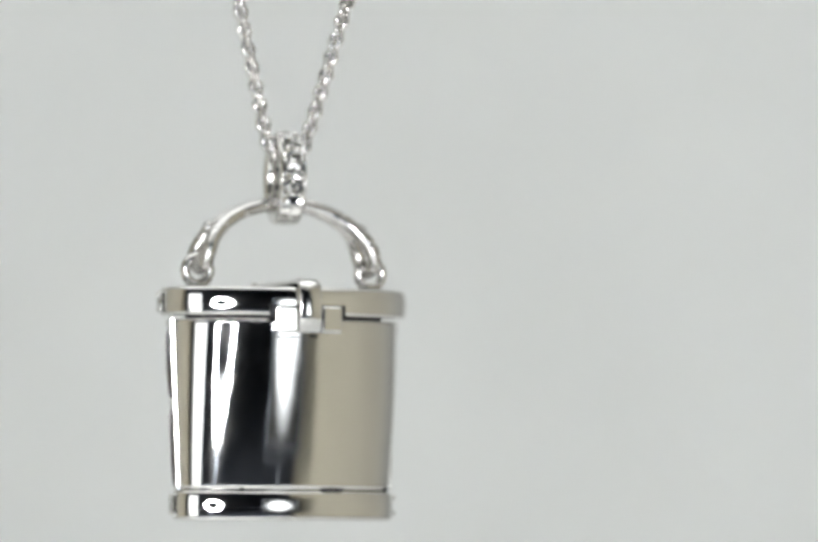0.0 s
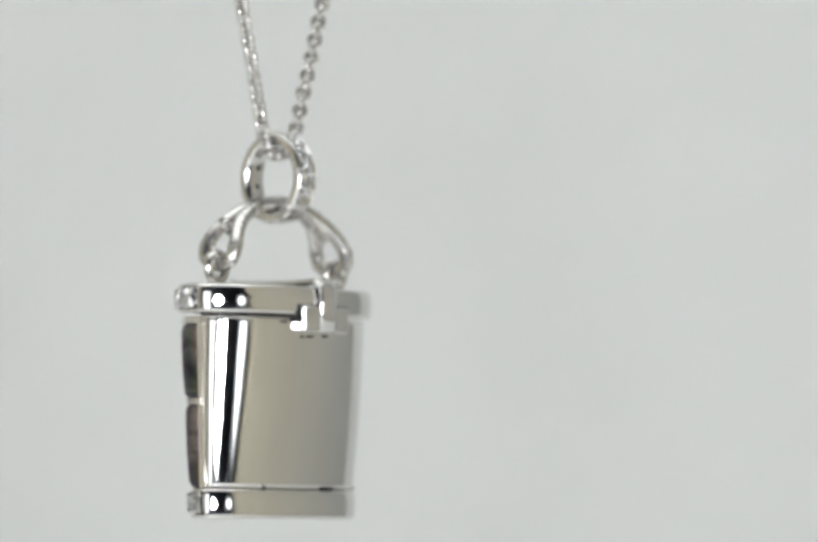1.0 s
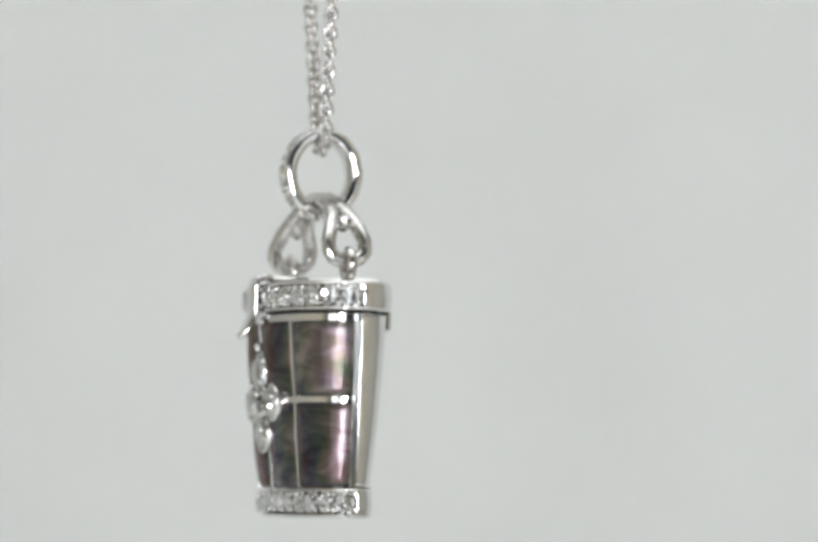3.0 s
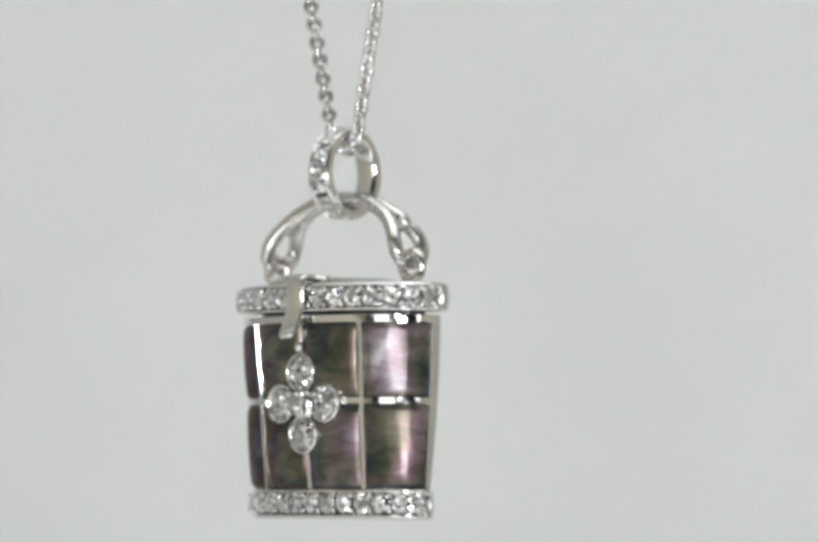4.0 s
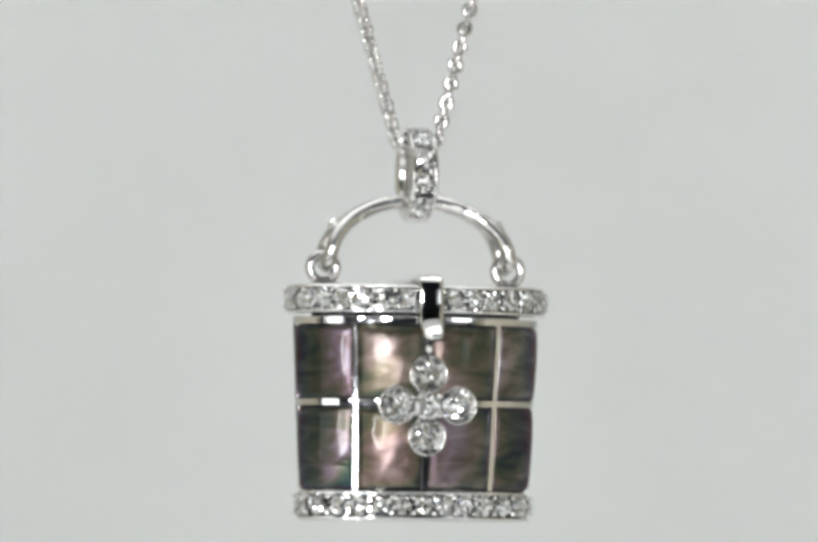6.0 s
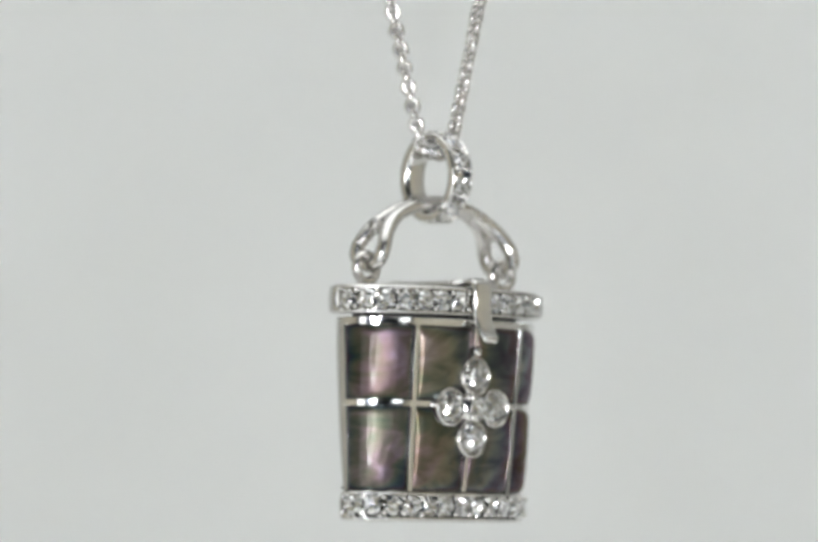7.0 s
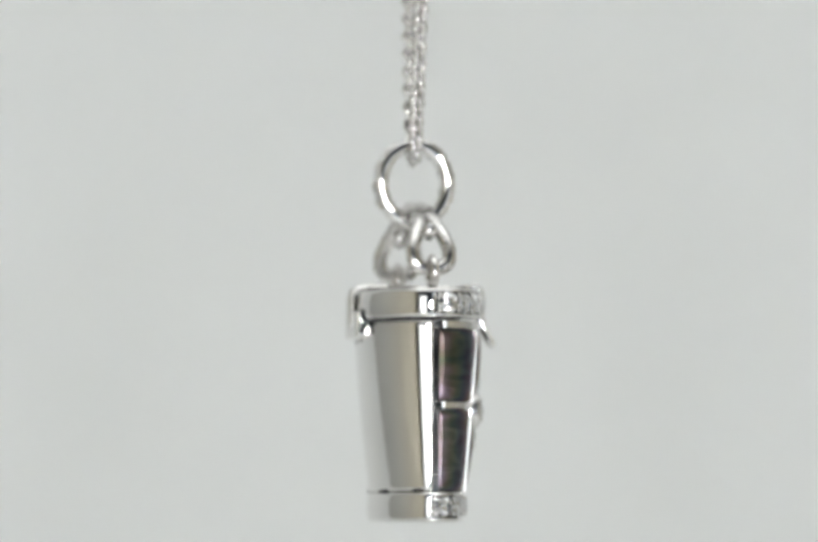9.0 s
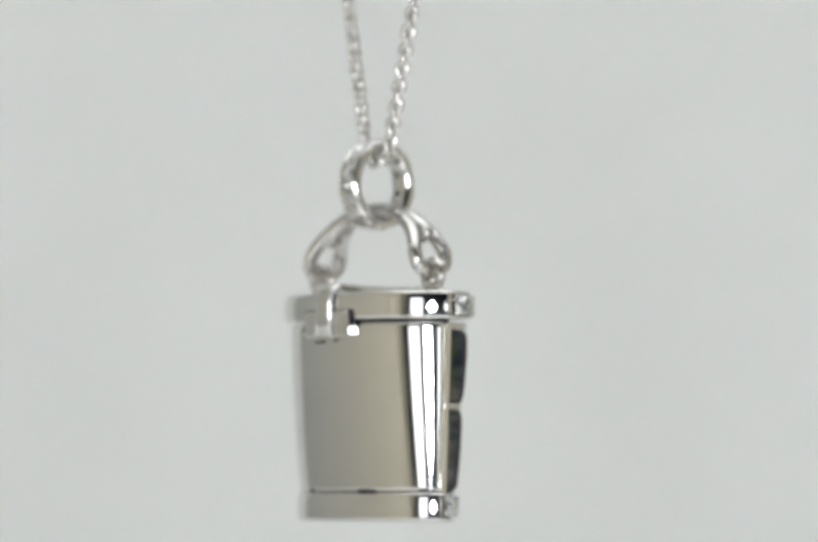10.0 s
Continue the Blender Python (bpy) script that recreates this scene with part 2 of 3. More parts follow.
def block(bm, centre, size, bevel):
    new_ = bmesh.ops.create_cube(bm, size=1, matrix=Matrix.Translation(centre) @ Matrix.Diagonal((*size, 1)))
    edges = {e for v in new_["verts"] for e in v.link_edges}
    bmesh.ops.bevel(bm, geom=list(edges), offset=bevel, segments=3, profile=0.5, affect="EDGES")
    return bm


def brilliant(name, r, deep=0.86):
    """A round cut stone: table, star and kite facets, girdle, two tiers of pavilion facets. Its table looks along +z, its girdle lies at z = 0."""
    bm = bmesh.new()
    jit = lambda: random.uniform(-0.018, 0.018) * r

    def ring(n, rad, z, off=0.0):
        return [bm.verts.new((rad * math.cos(2 * math.pi * (i + off) / n) + jit(), rad * math.sin(2 * math.pi * (i + off) / n) + jit(), z + jit())) for i in range(n)]

    table, mid, gird, low, deepr = ring(8, 0.54 * r, 0.33 * r), ring(8, 0.79 * r, 0.20 * r, 0.5), ring(16, r, 0.02 * r), ring(16, r, -0.03 * r), ring(8, 0.42 * r, -0.52 * deep * r, 0.5)
    tip = bm.verts.new((jit(), jit(), -deep * r))
    hub = bm.verts.new((jit(), jit(), 0.345 * r))
    for i in range(8):
        j = (i + 1) % 8
        g0, g1, g2 = gird[2 * i], gird[2 * i + 1], gird[(2 * i + 2) % 16]
        bm.faces.new((hub, table[i], table[j]))
        bm.faces.new((table[i], mid[i], table[j]))
        bm.faces.new((table[j], mid[i], g2))
        bm.faces.new((table[j], g2, mid[j]))
        bm.faces.new((mid[i], g1, g2))
        bm.faces.new((mid[i], g0, g1))
        l0, l1, l2 = low[2 * i], low[2 * i + 1], low[(2 * i + 2) % 16]
        bm.faces.new((l0, deepr[i], l1))
        bm.faces.new((l1, deepr[i], l2))
        bm.faces.new((l2, deepr[i], deepr[j]))
        bm.faces.new((deepr[i], tip, deepr[j]))
    for i in range(16):
        j = (i + 1) % 16
        bm.faces.new((gird[i], low[i], low[j], gird[j]))
    return mesh_of(name, bm, DIAMOND, flat=True)


def facing(p, out, spin=0.0):
    """A pose in millimetres whose z axis looks along 'out'."""
    q = Vector(out).to_track_quat("Z", "Y").to_matrix().to_4x4()
    return Matrix.Translation(Vector(p) * MM) @ q @ Matrix.Rotation(spin, 4, "Z")


# ---- the tent and the room round it ----


def slab(name, lo, hi, mat, label="", scale=1.0):
    bm = bmesh.new()
    c = [(lo[i] + hi[i]) / 2 for i in range(3)]
    s = [hi[i] - lo[i] for i in range(3)]
    bmesh.ops.create_cube(bm, size=1, matrix=Matrix.Translation(c) @ Matrix.Diagonal((*s, 1)))
    return tagged(part(name, bm, mat, None, label, scale, flat=True), kind="structure")


HALF, BACK, FRONT, ROOF = 0.30, 0.29, -0.30, 0.47
# backdrop and floor are one sheet of paper with a wide bend
bend = bmesh.new()
prof = [(FRONT, 0.0), (BACK - 0.10, 0.0)]
prof += [(BACK - 0.10 + 0.10 * math.sin(radians(a)), 0.10 - 0.10 * math.cos(radians(a))) for a in range(6, 91, 6)]
prof += [(BACK, ROOF - 0.002)]
prof += [(BACK + 0.003, ROOF - 0.002)]
prof += [(BACK - 0.10 + 0.103 * math.sin(radians(a)), 0.10 - 0.103 * math.cos(radians(a))) for a in range(90, 5, -6)]
prof += [(BACK - 0.10, -0.003), (FRONT, -0.003)]
grid(bend, [[(x, y, z) for x in (-HALF, -HALF / 3, HALF / 3, HALF)] for y, z in prof], close_v=True)
tagged(part("backdrop", bend, PAPER, None, "smooth pale grey-white paper backdrop sweep", 1.0), kind="structure")
slab("wall_west", (-HALF - 0.006, FRONT, -0.003), (-HALF - 0.003, BACK + 0.01, ROOF), LINEN, "beige cloth side of the photo tent")
slab("wall_east", (HALF + 0.003, FRONT, -0.003), (HALF + 0.006, BACK + 0.01, ROOF), LINEN, "beige cloth side of the photo tent")
slab("ceiling", (-HALF - 0.006, FRONT, ROOF), (HALF + 0.006, BACK + 0.01, ROOF + 0.004), PAPER, "white cloth roof of the photo tent")
# dark room outside the open front
slab("floor", (-1.2, -1.4, -0.03), (1.2, 0.8, -0.006), DARK, "dark floor of the room")
slab("wall_south", (-1.2, -1.42, -0.03), (1.2, -1.40, 1.2), DARK, "dark wall of the room")
slab("wall_north", (-1.2, 0.80, -0.03), (1.2, 0.82, 1.2), DARK, "dark wall of the room")
slab("wall_room_west", (-1.22, -1.42, -0.03), (-1.20, 0.82, 1.2), DARK, "dark wall of the room")
slab("wall_room_east", (1.20, -1.42, -0.03), (1.22, 0.82, 1.2), DARK, "dark wall of the room")
slab("ceiling_room", (-1.22, -1.42, 1.2), (1.22, 0.82, 1.22), DARK, "dark ceiling of the room")


def ring_lamp():
    thing = tagged(new("ring_lamp"), "glowing white ring lamp round the lens", "lamp")
    body = bmesh.new()
    tube(body, [(0.045 * math.sin(radians(a)), 0, 0.045 * math.cos(radians(a))) for a in range(0, 360, 6)], 0.0052, 16, closed=True, side=(0, 1, 0))
    part("tube", body, RING_GLOW, thing, "", 1.0)
    back = bmesh.new()
    sweep(back, [(0.045 * math.sin(radians(a)), -0.010, 0.045 * math.cos(radians(a))) for a in range(0, 360, 6)], 0.006, 0.02, around=(0, 1, 0), closed=True)
    part("housing", back, DARK, thing, "black housing", 1.0)
    foot = bmesh.new()
    tube(foot, [(0, -0.010, -0.055), (0, -0.010, -EYE_Z - 0.006)], 0.004, 12)
    part("stand", foot, DARK, thing, "thin black stand", 1.0)
    thing.location = (0.004, -FAR + 0.012, EYE_Z)
    return thing


def panel_lamp(x, y, wide, tall, z, mat, label):
    thing = tagged(new("panel_lamp"), label, "lamp", "lamps at the tent's front")
    face = bmesh.new()
    block(face, (0, 0, 0), (wide, 0.006, tall), 0.002)
    part("diffuser", face, mat, thing, "", 1.0)
    rim = bmesh.new()
    block(rim, (0, -0.012, 0), (wide + 0.01, 0.016, tall + 0.01), 0.003)
    part("housing", rim, DARK, thing, "black housing", 1.0)
    foot = bmesh.new()
    tube(foot, [(0, -0.014, -tall / 2), (0, -0.014, -z - 0.006)], 0.004, 12)
    part("stand", foot, DARK, thing, "thin black stand", 1.0)
    thing.matrix_world = pose(x, y, z, 0, 0, math.degrees(math.atan2(x, -y)))
    return thing


ring_lamp()
panel_lamp(-0.158, -0.285, 0.110, 0.20, EYE_Z, PANEL_GLOW, "upright white panel lamp with a glowing diffuser")
panel_lamp(0.234, -0.285, 0.080, 0.145, EYE_Z - 0.003, SOFT_GLOW, "small softbox lamp, brightest in its middle")

# ---- the pendant ----
pendant = tagged(new("locket_pendant"), "white gold bucket locket with dark mother-of-pearl tiles and diamonds", "pendant")

BASE_Z, TOP_Z = 1.80, 13.24


def wall_at(z):
    """Half width and half depth of the tapering bucket at a height."""
    k = (z - BASE_Z) / (TOP_Z - BASE_Z)
    return 7.62 + 0.50 * k, 2.72 + 1.12 * k


def on_wall(deg, z, out=0.0):
    """A point on the bucket at an angle from its front, set out by some millimetres, and the way out."""
    a, b = wall_at(z)
    x, y, n = oval(a, b, radians(deg))
    return Vector((x, y, z)) + n * out, n


def patch(deg0, deg1, z0, z1, height, nu, nv):
    """A curved plate on the bucket's wall; height(u, v) is its rise, u and v from -1 to 1."""
    bm = bmesh.new()
    top, under = [], []
    for j in range(nv + 1):
        v = -1 + 2 * j / nv
        z = z0 + (z1 - z0) * j / nv
        ang = [deg0 + (deg1 - deg0) * i / nu for i in range(nu + 1)]
        top.append([on_wall(d, z, height(-1 + 2 * i / nu, v))[0] for i, d in enumerate(ang)])
        under.append([on_wall(d, z, -0.05)[0] for d in ang])
    vt, vu = grid(bm, top), grid(bm, under)
    edge = [(0, i) for i in range(nu)] + [(j, nu) for j in range(nv)] + [(nv, nu - i) for i in range(nu)] + [(nv - j, 0) for j in range(nv)]
    for k, (j, i) in enumerate(edge):
        j2, i2 = edge[(k + 1) % len(edge)]
        bm.faces.new((vt[j][i], vt[j2][i2], vu[j2][i2], vu[j][i]))
    return bm


# inner shell, plain back, base and lid
shell = loft([(*wall_at(BASE_Z), BASE_Z), (*wall_at(7.6), 7.6), (*wall_at(TOP_Z), TOP_Z - 0.05), (7.4, 3.0, TOP_Z)])
part("bucket", shell, GOLD, pendant, "polished white gold bucket")
# the neck's dark colour holds the shade and dirt of the lid gap
part("neck", loft([(7.1, 2.7, TOP_Z - 0.2), (7.1, 2.7, 13.9)]), GAP_SHADE_DIRT, pendant, "inner neck, coloured dark for shade and dirt under the lid")
part("back_plate", patch(95.0, 265.0, BASE_Z, TOP_Z, lambda u, v: 0.10 + 0.13 * (1 - v * v) - 0.08 * abs(u) ** 24, 96, 32), GOLD, pendant, "mirror-polished plain back")

def band(a, b, z, tall):
    """Rings of a slightly bulging band with rounded edges and a channel for stones."""
    rings = []
    for k, cut in ((0.0, 0), (0.05, 0), (0.10, 0), (0.11, 0.42), (0.32, 0.5), (0.5, 0.52), (0.68, 0.5), (0.89, 0.42), (0.90, 0), (0.95, 0), (1.0, 0)):
        bulge = 0.10 * (1 - (2 * k - 1) ** 2) - 0.10 * abs(2 * k - 1) ** 12
        rings.append((a + bulge, b + bulge, z + tall * k, cut))
    return rings


A0, B0 = 7.92, 2.90
base_band = part("base_band", loft([(A0 - 0.4, B0 - 0.4, -0.25)] + band(A0, B0, -0.19, 1.93) + [(A0 - 0.45, B0 - 0.4, 1.82)], reach=95),
                 GOLD, pendant, "polished base band set with diamonds in front")
A1, B1 = 8.80, 4.18
lid = part("lid", loft([(A1 - 0.9, B1 - 0.8, 13.46)] + band(A1, B1, 13.48, 1.86) + [(A1 - 0.3, B1 - 0.3, 15.40), (A1 - 1.2, B1 - 1.1, 15.46), (2.0, 0.8, 15.50)], reach=93),
           GOLD, pendant, "polished oval lid with diamonds round its front")

# the window grid over the front
POSTS = (-92.5, -34.8, 0.0, 34.8, 92.5)


def upright(deg, z0, z1, wide, rise):
    bm = bmesh.new()
    rows = []
    for j in range(13):
        z = z0 + (z1 - z0) * j / 12
        p, n = on_wall(deg, z)
        t = Vector((-n.y, n.x, 0))
        sec = [(-wide / 2, -0.05), (-wide / 2, rise - 0.08), (-wide * 0.40, rise), (0, rise), (wide * 0.40, rise), (wide / 2, rise - 0.08), (wide / 2, -0.05)]
        rows.append([p + t * x + n * h for x, h in sec])
    vs = grid(bm, rows, close_u=True)
    bm.faces.new(vs[0])
    bm.faces.new(vs[-1])
    return bm


def crossbar(z, tall, deg):
    bm = bmesh.new()
    rows = []
    for i in range(81):
        d = -deg + 2 * deg * i / 80
        sec = [(-tall / 2, -0.05), (-tall / 2, 0.20), (-tall * 0.40, 0.27), (0, 0.28), (tall * 0.40, 0.27), (tall / 2, 0.20), (tall / 2, -0.05)]
        rows.append([on_wall(d, z + x, h)[0] for x, h in sec])
    vs = grid(bm, rows, close_u=True)
    bm.faces.new(vs[0])
    bm.faces.new(vs[-1])
    return bm


for deg, wide in zip(POSTS, (0.46, 0.34, 0.32, 0.34, 0.46)):
    part("post", upright(deg, BASE_Z, TOP_Z - 0.02, wide, 0.22 if abs(deg) > 90 else 0.28), GOLD, pendant, flat=True)
part("rail", crossbar(TOP_Z - 0.27, 0.54, 94.0), GOLD, pendant, flat=True)
part("rail", crossbar(7.58, 0.50, 94.0), GOLD, pendant, flat=True)


part("tile_bed", patch(-92.0, 92.0, BASE_Z + 0.01, TOP_Z - 0.3, lambda u, v: 0.03, 96, 12), GAP_SHADE_DIRT, pendant, "dark setting bed under the tiles")


def dome(along, up):
    return lambda u, v: (0.10 + up * (1 - v * v) + along * (1 - u * u)) * (1 - 0.55 * abs(u) ** 18) * (1 - 0.55 * abs(v) ** 18)


for column, d0, d1 in zip(NACRE, POSTS, POSTS[1:]):
    shape = dome(0.25, 0.20) if abs(d0 + d1) < 50 else dome(0.19, 0.09)
    for shell_mat, z0, z1 in zip(column, (BASE_Z, 7.76), (7.40, TOP_Z - 0.5)):
        part("shell_tile", patch(d0 + 1.5, d1 - 1.5, z0 + 0.08, z1 - 0.08, shape, 28, 20), shell_mat, pendant, "iridescent dark mother-of-pearl tile")

# stones round the lid and the base, with beads between them
STONE, LID_STONE = brilliant("diamond", 0.70), brilliant("diamond", 0.73)


def oval_points(a, b, count, reach, gap):
    """Even steps along the front of an oval, as points and ways out; 'gap' is kept free about the middle."""
    fine = [radians(-reach + 2 * reach * i / 2000) for i in range(2001)]
    xy = [oval(a, b, t)[:2] for t in fine]
    run = [0.0]
    for p, q in zip(xy, xy[1:]):
        run.append(run[-1] + math.hypot(q[0] - p[0], q[1] - p[1]))
    side = (run[-1] - gap) / 2
    per = count // 2
    marks = [side * (i + 0.5) / per for i in range(per)] + [run[-1] - side + side * (i + 0.5) / per for i in range(per)]
    if gap == 0:
        marks = [run[-1] * (i + 0.5) / count for i in range(count)]
    out = []
    for m in marks:
        k = min(range(2001), key=lambda i: abs(run[i] - m))
        t = fine[k]
        out.append((xy[k], oval(a, b, t)[2]))
    return out


def pave(holder, a, b, z, count, reach, gap):
    beads = bmesh.new()
    pts = oval_points(a, b, count, reach, gap)
    for (x, y), n in pts:
        shared("diamond", LID_STONE if z > 5 else STONE, holder, facing(Vector((x, y, z)) + n * -0.03, n, random.uniform(0, 1)))
        t = Vector((-n.y, n.x, 0))
        for s in (-1, 1):
            for h in (-0.52, 0.52):
                ball(beads, Vector((x, y, z + h)) + t * (s * 0.68) + n * 0.02, 0.16, 8)
    tagged(part("beading", beads, GOLD, holder, "small white gold beads between the stones"), kind="stuff")


pave(lid, A1 + 0.02, B1 + 0.02, 14.41, 14, 91, 1.9)
pave(base_band, A0 + 0.02, B0 + 0.02, 0.83, 13, 94, 0)

# clasp tongue, strap over the lid, hinge
tongue = bmesh.new()
sweep(tongue, [(0, -3.4, 15.80), (0, -3.95, 15.80), (0, -4.28, 15.70), (0, -4.44, 15.45), (0, -4.47, 15.0), (0, -4.46, 14.2), (0, -4.49, 13.5),
               (0, -4.68, 12.9), (0, -4.98, 12.35), (0, -5.25, 11.97), (0, -5.46, 11.80)], [1.62] * 7 + [1.58, 1.5, 1.35, 0.95], 0.40, round_=0.42, crown=0.04)
part("clasp_tongue", tongue, GOLD, lid, "curved polished clasp tongue")
strap = bmesh.new()
sweep(strap, [(0, -3.5, 15.76), (0, -1.5, 15.72), (0, 1.5, 15.72), (0, 3.3, 15.78), (0, 4.05, 15.72), (0, 4.45, 15.4), (0, 4.55, 14.8), (0, 4.54, 13.6), (0, 4.46, 12.45)],
      [1.6, 1.5, 1.5, 1.55, 1.62, 1.64, 1.64, 1.64, 1.64], 0.38, round_=0.5, crown=0.06)
part("strap", strap, GOLD, lid, "polished strap over the lid to the hinge")
for x in (-1.60, 1.60):
    k = bmesh.new()
    block(k, (0, 0, 0), (1.60, 1.20, 1.80), 0.20)
    k.transform(Matrix.Translation((x, 3.93, 13.20)) @ Matrix.Rotation(radians(-2.4 * x), 4, "Z"))
    part("hinge_knuckle", k, GOLD, pendant, "rounded hinge block", flat=True)
k = bmesh.new()
block(k, (0, 3.96, 13.02), (1.62, 1.12, 1.40), 0.26)
part("hinge_knuckle", k, GOLD, pendant, "rounded hinge block")
# dark patch on the lid's rim, in place of the shaded slot round the hinge
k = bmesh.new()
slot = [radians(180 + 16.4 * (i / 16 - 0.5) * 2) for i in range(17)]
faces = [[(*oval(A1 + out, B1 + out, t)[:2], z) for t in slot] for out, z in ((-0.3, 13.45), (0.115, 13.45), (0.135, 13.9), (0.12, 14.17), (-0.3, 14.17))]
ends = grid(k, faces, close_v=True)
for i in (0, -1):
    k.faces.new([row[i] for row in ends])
part("hinge_slot_shade", k, GAP_SHADE_DIRT, lid, "dark patch for the shaded slot round the hinge")
k = bmesh.new()
tube(k, [(-2.35, 4.1, 13.35), (2.35, 4.1, 13.35)], 0.32, 16)
part("hinge_pin", k, GOLD, pendant)

# dark gaps and specks of solder where the back plate meets base and hinge
for d0, d1, z in ((190.5, 204.5, 1.86), (148, 151, 1.86), (239, 254, 1.90), (153, 158, 12.95), (166, 177, 12.02), (181, 186, 12.08)):
    gap = bmesh.new()
    run = [d0 + (d1 - d0) * i / 8 for i in range(9)]
    tube(gap, [on_wall(d, z + random.uniform(-0.05, 0.05), 0.11)[0] for d in run], [0.03] + [random.uniform(0.05, 0.11) for _ in range(7)] + [0.03], 8)
    part("seam_gap", gap, GAP_SHADE_DIRT, pendant, "dark gap in the solder seam")

# flower of five stones
flower_z = 7.40
fy = -wall_at(flower_z)[1] - 0.12
plate = bmesh.new()
bmesh.ops.create_cone(plate, cap_ends=True, segments=24, radius1=1.5, radius2=0.72, depth=0.85, matrix=Matrix.Translation((0, fy - 0.35, flower_z)) @ Matrix.Rotation(radians(90), 4, "X"))
flower = part("flower", plate, GOLD, pendant, "four-petal flower of bezel-set diamonds")
BIG = brilliant("diamond", 1.11, 0.7)
for dx, dz in ((0, 2.06), (0, -2.06), (2.06, 0), (-2.06, 0)):
    bez = bmesh.new()
    rim = [(0.2, -0.4), (1.20, -0.4), (1.30, -0.1), (1.31, 0.38), (1.28, 0.50), (1.21, 0.56), (1.14, 0.53), (1.10, 0.40), (0.7, 0.16), (0.1, 0.12)]
    vs = grid(bez, [[(r * math.cos(2 * math.pi * i / 32), -h, r * math.sin(2 * math.pi * i / 32)) for i in range(32)] for r, h in rim], close_u=True)
    bez.faces.new(vs[0])
    bez.faces.new(vs[-1])
    lean = 0.08 * abs(dx) / 2.06 - 0.068 * dz
    bez.transform(Matrix.Translation((dx, fy + lean, flower_z + dz)))
    part("bezel", bez, GOLD_WIRE, flower)
    shared("diamond", BIG, flower, facing((dx, fy + lean - 0.50, flower_z + dz), (0.05 * dx, -1, -0.07), 0.2 + dx))
MIDDLE = brilliant("diamond", 0.80, 0.82)
shared("diamond", MIDDLE, flower, facing((0, fy - 1.02, flower_z), (0, -1, 0), 0.3))
for sx, sz in ((1, 1), (-1, 1), (1, -1), (-1, -1)):
    claw = bmesh.new()
    ball(claw, (0.62 * sx, fy - 0.97, flower_z + 0.62 * sz), 0.22)
    part("claw", claw, GOLD, flower)
stem = bmesh.new()
ball(stem, (0, -wall_at(11.15)[1] - 0.4, 11.15), 0.34, 16)
part("bead", stem, GOLD, pendant, "small round catch bead")

# loops on the lid, handle, bail
HY = 0.08
for x in (-6.35, 6.35):
    lp = bmesh.new()
    tube(lp, [(x + 0.90 * math.sin(radians(a)), HY, 16.54 + 0.90 * math.cos(radians(a))) for a in range(0, 360, 12)], 0.32, 12, closed=True, side=(0, 1, 0))
    part("loop", lp, GOLD_WIRE, pendant, "round wire loop soldered to the lid")


def splay(k):
    """Half spread of the two handle wires; k is 0 at the crown and 1 at the foot."""
    marks = [(0, 0.28), (0.35, 0.36), (0.52, 0.60), (0.68, 1.0), (0.80, 1.26), (0.90, 1.22), (0.96, 0.92), (0.995, 0.35), (1.0, 0.0)]
    for (k0, w0), (k1, w1) in zip(marks, marks[1:]):
        if k <= k1:
            f = (k - k0) / (k1 - k0)
            return w0 + (w1 - w0) * f
    return 0.0


def arch(k, s):
    a = radians(93 * min(k, 1))
    return Vector((s * 6.15 * math.sin(a), HY, 16.93 + 4.26 * math.cos(a)))


wire = bmesh.new()
half = [i / 40 for i in range(41)]
loop_path = []
for s, ks in ((-1, half[::-1]), (1, half[1:])):
    loop_path += [arch(k, s) + Vector((0, -splay(k), 0)) for k in ks]
for s, ks in ((1, half[::-1][1:]), (-1, half[1:-1])):
    loop_path += [arch(k, s) + Vector((0, splay(k), 0)) for k in ks]
tube(wire, loop_path, 0.49, 12, closed=True)
handle = part("handle", wire, GOLD_WIRE, pendant, "arched split-wire handle")
fill = bmesh.new()
sweep(fill, [arch(k, -1) for k in half[17::-1]] + [arch(k, 1) for k in half[1:18]], 0.7, 0.62, around=(0, 1, 0))
part("web", fill, GOLD_WIRE, handle)
SMALL = brilliant("diamond", 0.35)
for s in (-1, 1):
    p = arch(0.62, s)
    n = Vector((s * math.sin(radians(58)), 0, math.cos(radians(58))))
    c = bmesh.new()
    tube(c, [p - n * 0.25, p + n * 0.50, p + n * 0.78], [0.40, 0.43, 0.38], 16)
    part("collet", c, GOLD_WIRE, handle, "small round stone setting")
    shared("diamond", SMALL, handle, facing(p + n * 0.74, n))
    c = bmesh.new()
    tube(c, [p + Vector((0, -0.95, 0)), p + Vector((0, 0.95, 0))], 0.24, 10)
    part("bridge", c, GOLD_WIRE, handle)

BZ, BY = 22.86, 0.12


def bail_point(deg, grow=0.0):
    s, c = math.sin(radians(deg)), math.cos(radians(deg))
    narrow = 1.0 if c > 0 else 1.0 - 0.10 * c * c
    return Vector((0, BY - (2.29 + grow) * s * narrow, BZ + (2.68 + grow) * c))


